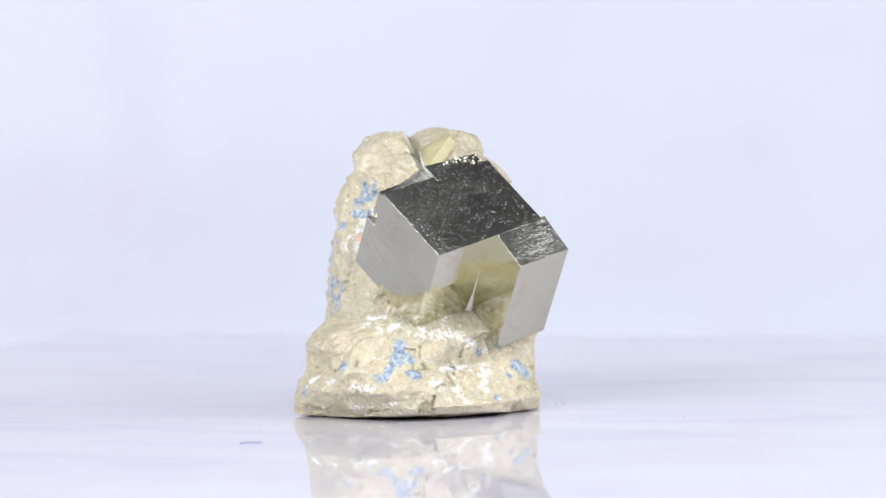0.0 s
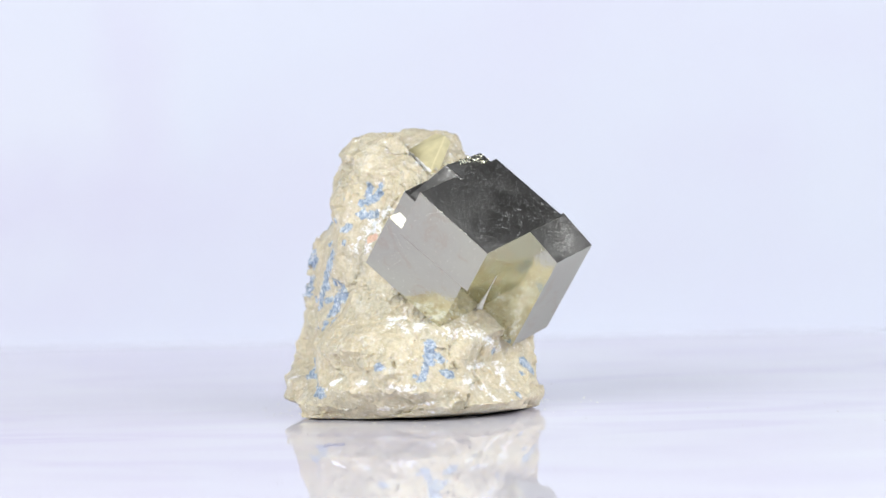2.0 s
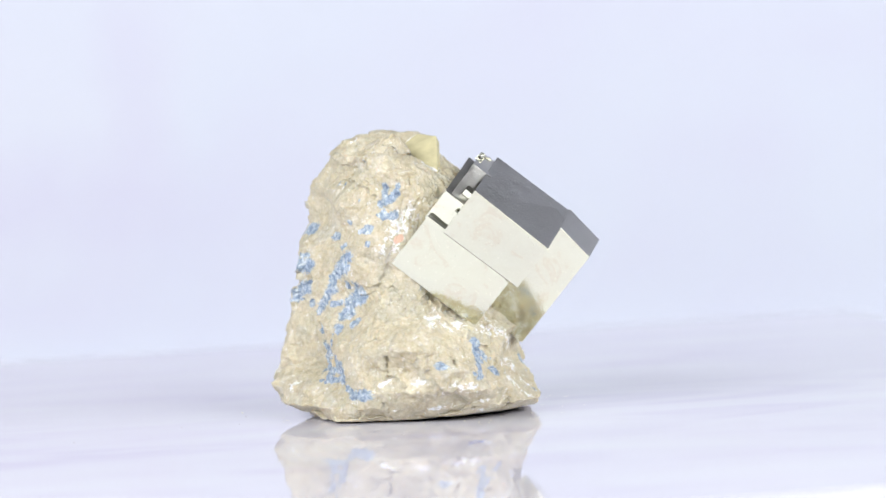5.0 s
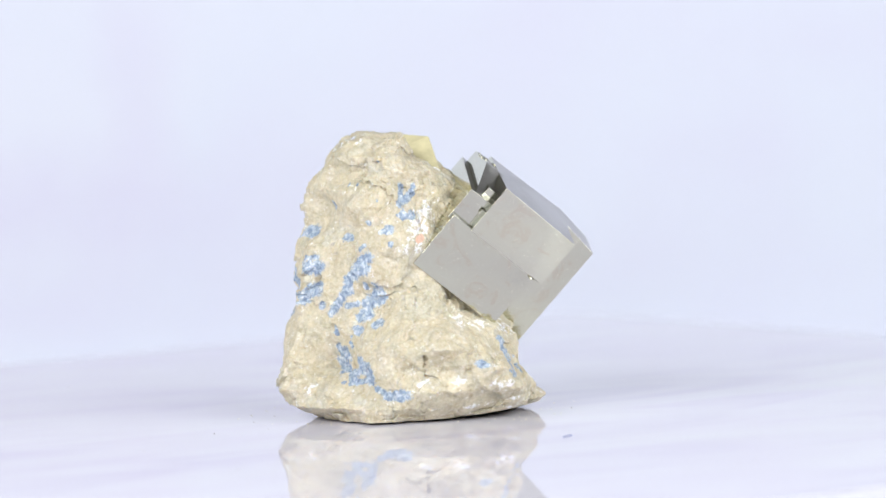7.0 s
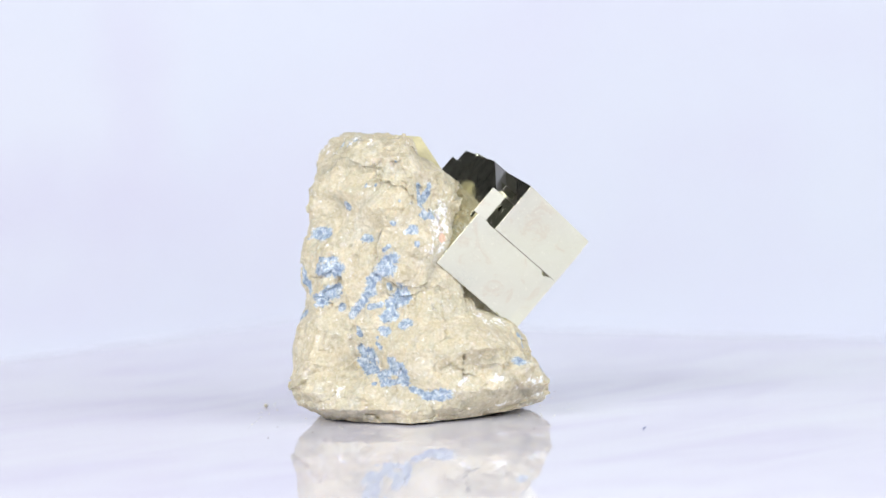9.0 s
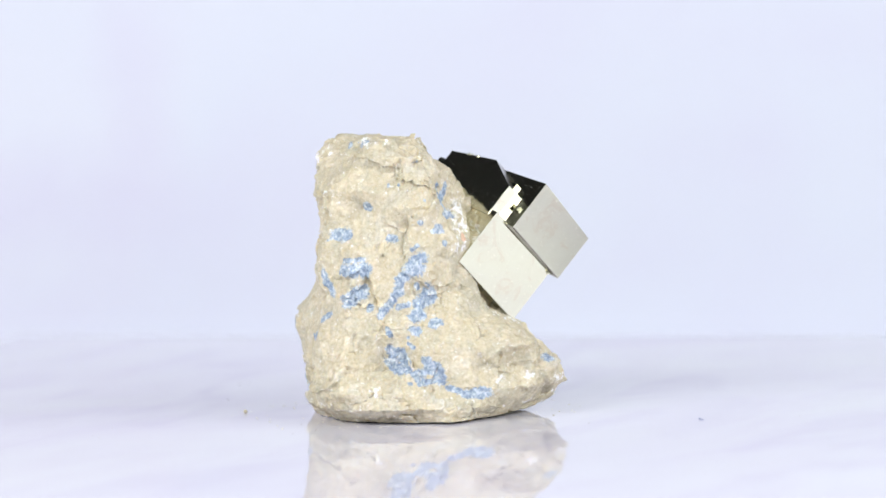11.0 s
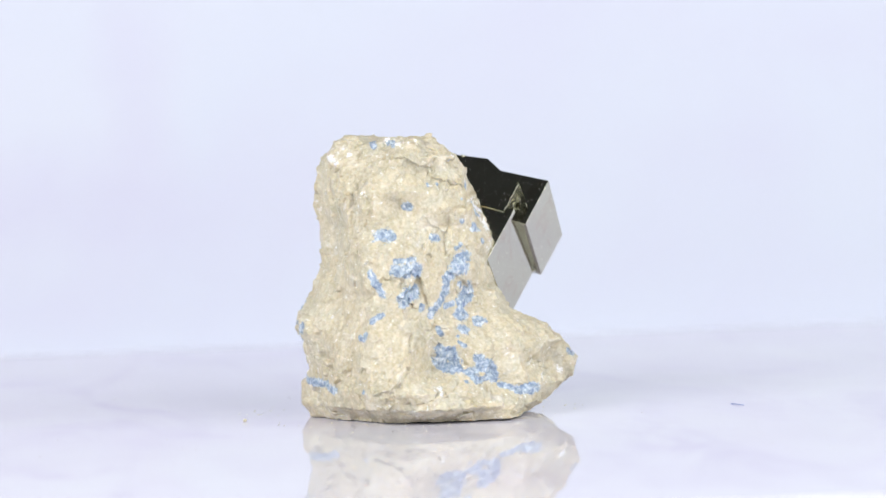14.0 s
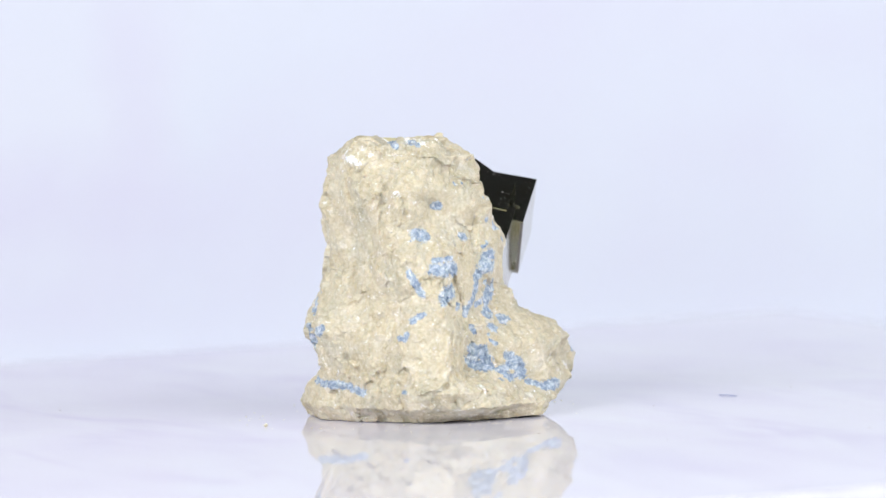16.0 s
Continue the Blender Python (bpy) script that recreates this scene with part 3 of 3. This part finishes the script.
def broken_rim():
    """Crumbly broken pyrite along the high corner of the cluster."""
    bm = bmesh.new()
    rng = random.Random(5)
    for k in range(70):
        u = rng.uniform(17.0, 26.0)
        w = rng.uniform(-22.5, -21.2 + max(0.0, u - 21) * 0.5)
        c = crystal_point(u, 0.14 * (u - 12.6) - 0.05 + rng.uniform(-0.15, 0.2), w)
        r = rng.uniform(0.00015, 0.0004)
        made = bmesh.ops.create_icosphere(bm, subdivisions=1, radius=r, matrix=Matrix.Translation(c) @ Euler((rng.random() * 6, rng.random() * 6, 0)).to_matrix().to_4x4() @ Matrix.Diagonal((1, rng.uniform(0.5, 1), rng.uniform(0.4, 0.9), 1)))
        for v in made["verts"]:
            v.co += Vector((rng.uniform(-1, 1), rng.uniform(-1, 1), rng.uniform(-1, 1))) * r * 0.25
    return bm


def specimen():
    root = new("mineral_specimen")
    tagged(root, "beige marl stone with blue specks carrying shiny intergrown pyrite cubes", "mineral")
    stone = new("matrix", stone_mesh())
    stone.parent = root
    tagged(stone, "rough beige marl matrix with blue and chalk-white patches")
    crystal("upper_crystal", crystal_block(0, 26.6, -0.7, 10.8, -19.0, 0.0, 0.022, 0.037, 0.037, worn=0.9), root, "mirror-bright pyrite cube with a dark striated top")
    crystal("lower_crystal", crystal_block(1.0, 26.0, 10.7, 23.8, -23.4, -2.0), root, "smooth silver pyrite cube set in the stone")
    crystal("back_crystal", crystal_block(2.4, 26.2, 4.5, 12.0, -23.7, -18.0, skew=-0.06), root, "stepped pyrite cube behind the others")
    crystal("back_crystal", crystal_block(12.6, 25.9, -0.1, 4.8, -22.4, -17.8, 0.14, lean=-2.0), root, "stepped pyrite cube behind the others")
    crystal("side_crystal", crystal_block(15.1, 27.6, 0.30, 26.0, -0.5, 8.4, 0.022, 0.165), root, "tall pyrite cube jutting from the cluster")
    crystal("inner_crystal", crystal_block(15.13, 26.1, 10.9, 24.6, -6.0, -0.3), root, "pyrite wedge between the larger cubes")
    crystal("small_crystal", crystal_block(0.9, 1.9, 6.2, 7.4, -19.6, -18.5), root, "tiny pyrite cube grown on the step")
    crystal("small_crystal", crystal_block(4.6, 7.6, 2.4, 5.0, -20.6, -18.6, skew=-0.1), root, "tiny pyrite cube grown on the step")
    part("chipped_edge", chipped_edge(), PYRITE, root, "small chipped corner on the bright face")
    part("joint_line", joint_line(), DUST, root, "thin dark bar along the joint between two cubes")
    part("chalk_seam", chalk_seam(), CHALK, root, "powdery white seam between two cubes", True)
    part("broken_rim", broken_rim(), PYRITE, root, "crumbled broken pyrite edge")
    corners = ((-1.5, 8.0, 20.3), (4.8, 8.0, 23.6), (5.2, 2.4, 23.2), (0.0, -3.3, 16.4))
    part("mould_edge", edge_bar(corners[0], corners[1], 0.35), CHALK, root, "chalk-white rim of a crystal mould")
    part("mould_edge", edge_bar(corners[0], corners[3], 0.45), CHALK, root, "chalk-white rim of a crystal mould")
    part("mould_face", facet_slab(corners, 2.2, 1.0), MOULD, root, "flat olive-yellow face left by a lost crystal")
    return root


# ---- dust and crumbs lying on the tile ----
def crumbs(name, count, seed, inner, outer, small, large, mat, label):
    rng = random.Random(seed)
    bm = bmesh.new()
    for _ in range(count):
        a, r, size = rng.uniform(0, 6.283), rng.uniform(inner, outer), rng.uniform(small, large)
        m = Matrix.Translation((r * math.cos(a), 0.006 * (outer < 0.06) + r * math.sin(a), size * 0.45)) @ Euler((0, 0, rng.random() * 6)).to_matrix().to_4x4() @ Matrix.Diagonal((1, rng.uniform(0.5, 1), 0.55, 1))
        made = bmesh.ops.create_icosphere(bm, subdivisions=1, radius=size, matrix=m)
        for v in made["verts"]:
            v.co += Vector((rng.uniform(-1, 1), rng.uniform(-1, 1), 0)) * size * 0.3
            v.co.z = max(v.co.z, 0.00002)
    return tagged(new(name, mesh_of(bm, name, mat)), label, "crumbs", kind="stuff")


def fibre():
    """A short bent blue fibre."""
    curve = bpy.data.curves.new("fibre", "CURVE")
    curve.dimensions, curve.bevel_depth, curve.bevel_resolution = "3D", 0.00008, 2
    line = curve.splines.new("BEZIER")
    line.bezier_points.add(2)
    for b, co in zip(line.bezier_points, ((-0.0384, -0.0520, 0.0001), (-0.0364, -0.0515, 0.0002), (-0.0342, -0.0516, 0.0001))):
        b.co, b.handle_left_type, b.handle_right_type = co, "AUTO", "AUTO"
    curve.materials.append(FIBRE)
    return tagged(new("fibre", curve), "tiny bent blue fibre lying on the tile", "fibre")


def sand_grain():
    bm = bmesh.new()
    bmesh.ops.create_icosphere(bm, subdivisions=2, radius=0.0004, matrix=Matrix.Translation((0.0100, 0.0391, 0.0003)))
    for v in bm.verts:
        v.co += Vector((noise.noise(v.co * 2000), noise.noise(v.co * 2000 + Vector((5, 0, 0))), 0)) * 0.0002
        v.co.z = max(v.co.z, 0.0)
    return tagged(new("sand_grain", mesh_of(bm, "sand_grain", SAND)), "pale beige stone grain lying on the tile", "grain")


tile = marble_tile()
rock = specimen()
dust = [crumbs("dust", 46, 3, 0.028, 0.13, 0.00007, 0.00019, DUST, "scattered dark dust specks on the polished tile"),
        crumbs("stone_crumbs", 90, 8, 0.020, 0.037, 0.00008, 0.00020, SAND, "fine pale stone crumbs round the specimen"),
        fibre(), sand_grain()]


# ---- motion ----
def motions():
    rate = 8.51
    walk(tile, [(t, pose(0, 0, 0, 0, 0, -23 + rate * t)) for t in range(0, 17)])
    for ob in dust:
        walk(ob, [(t, pose(0, 0, 0, 0, 0, rate * t)) for t in range(0, 17)])
    walk(rock, [(t, pose(0, 0, 0, 0, 0, rate * t)) for t in range(0, 17)])


motions()
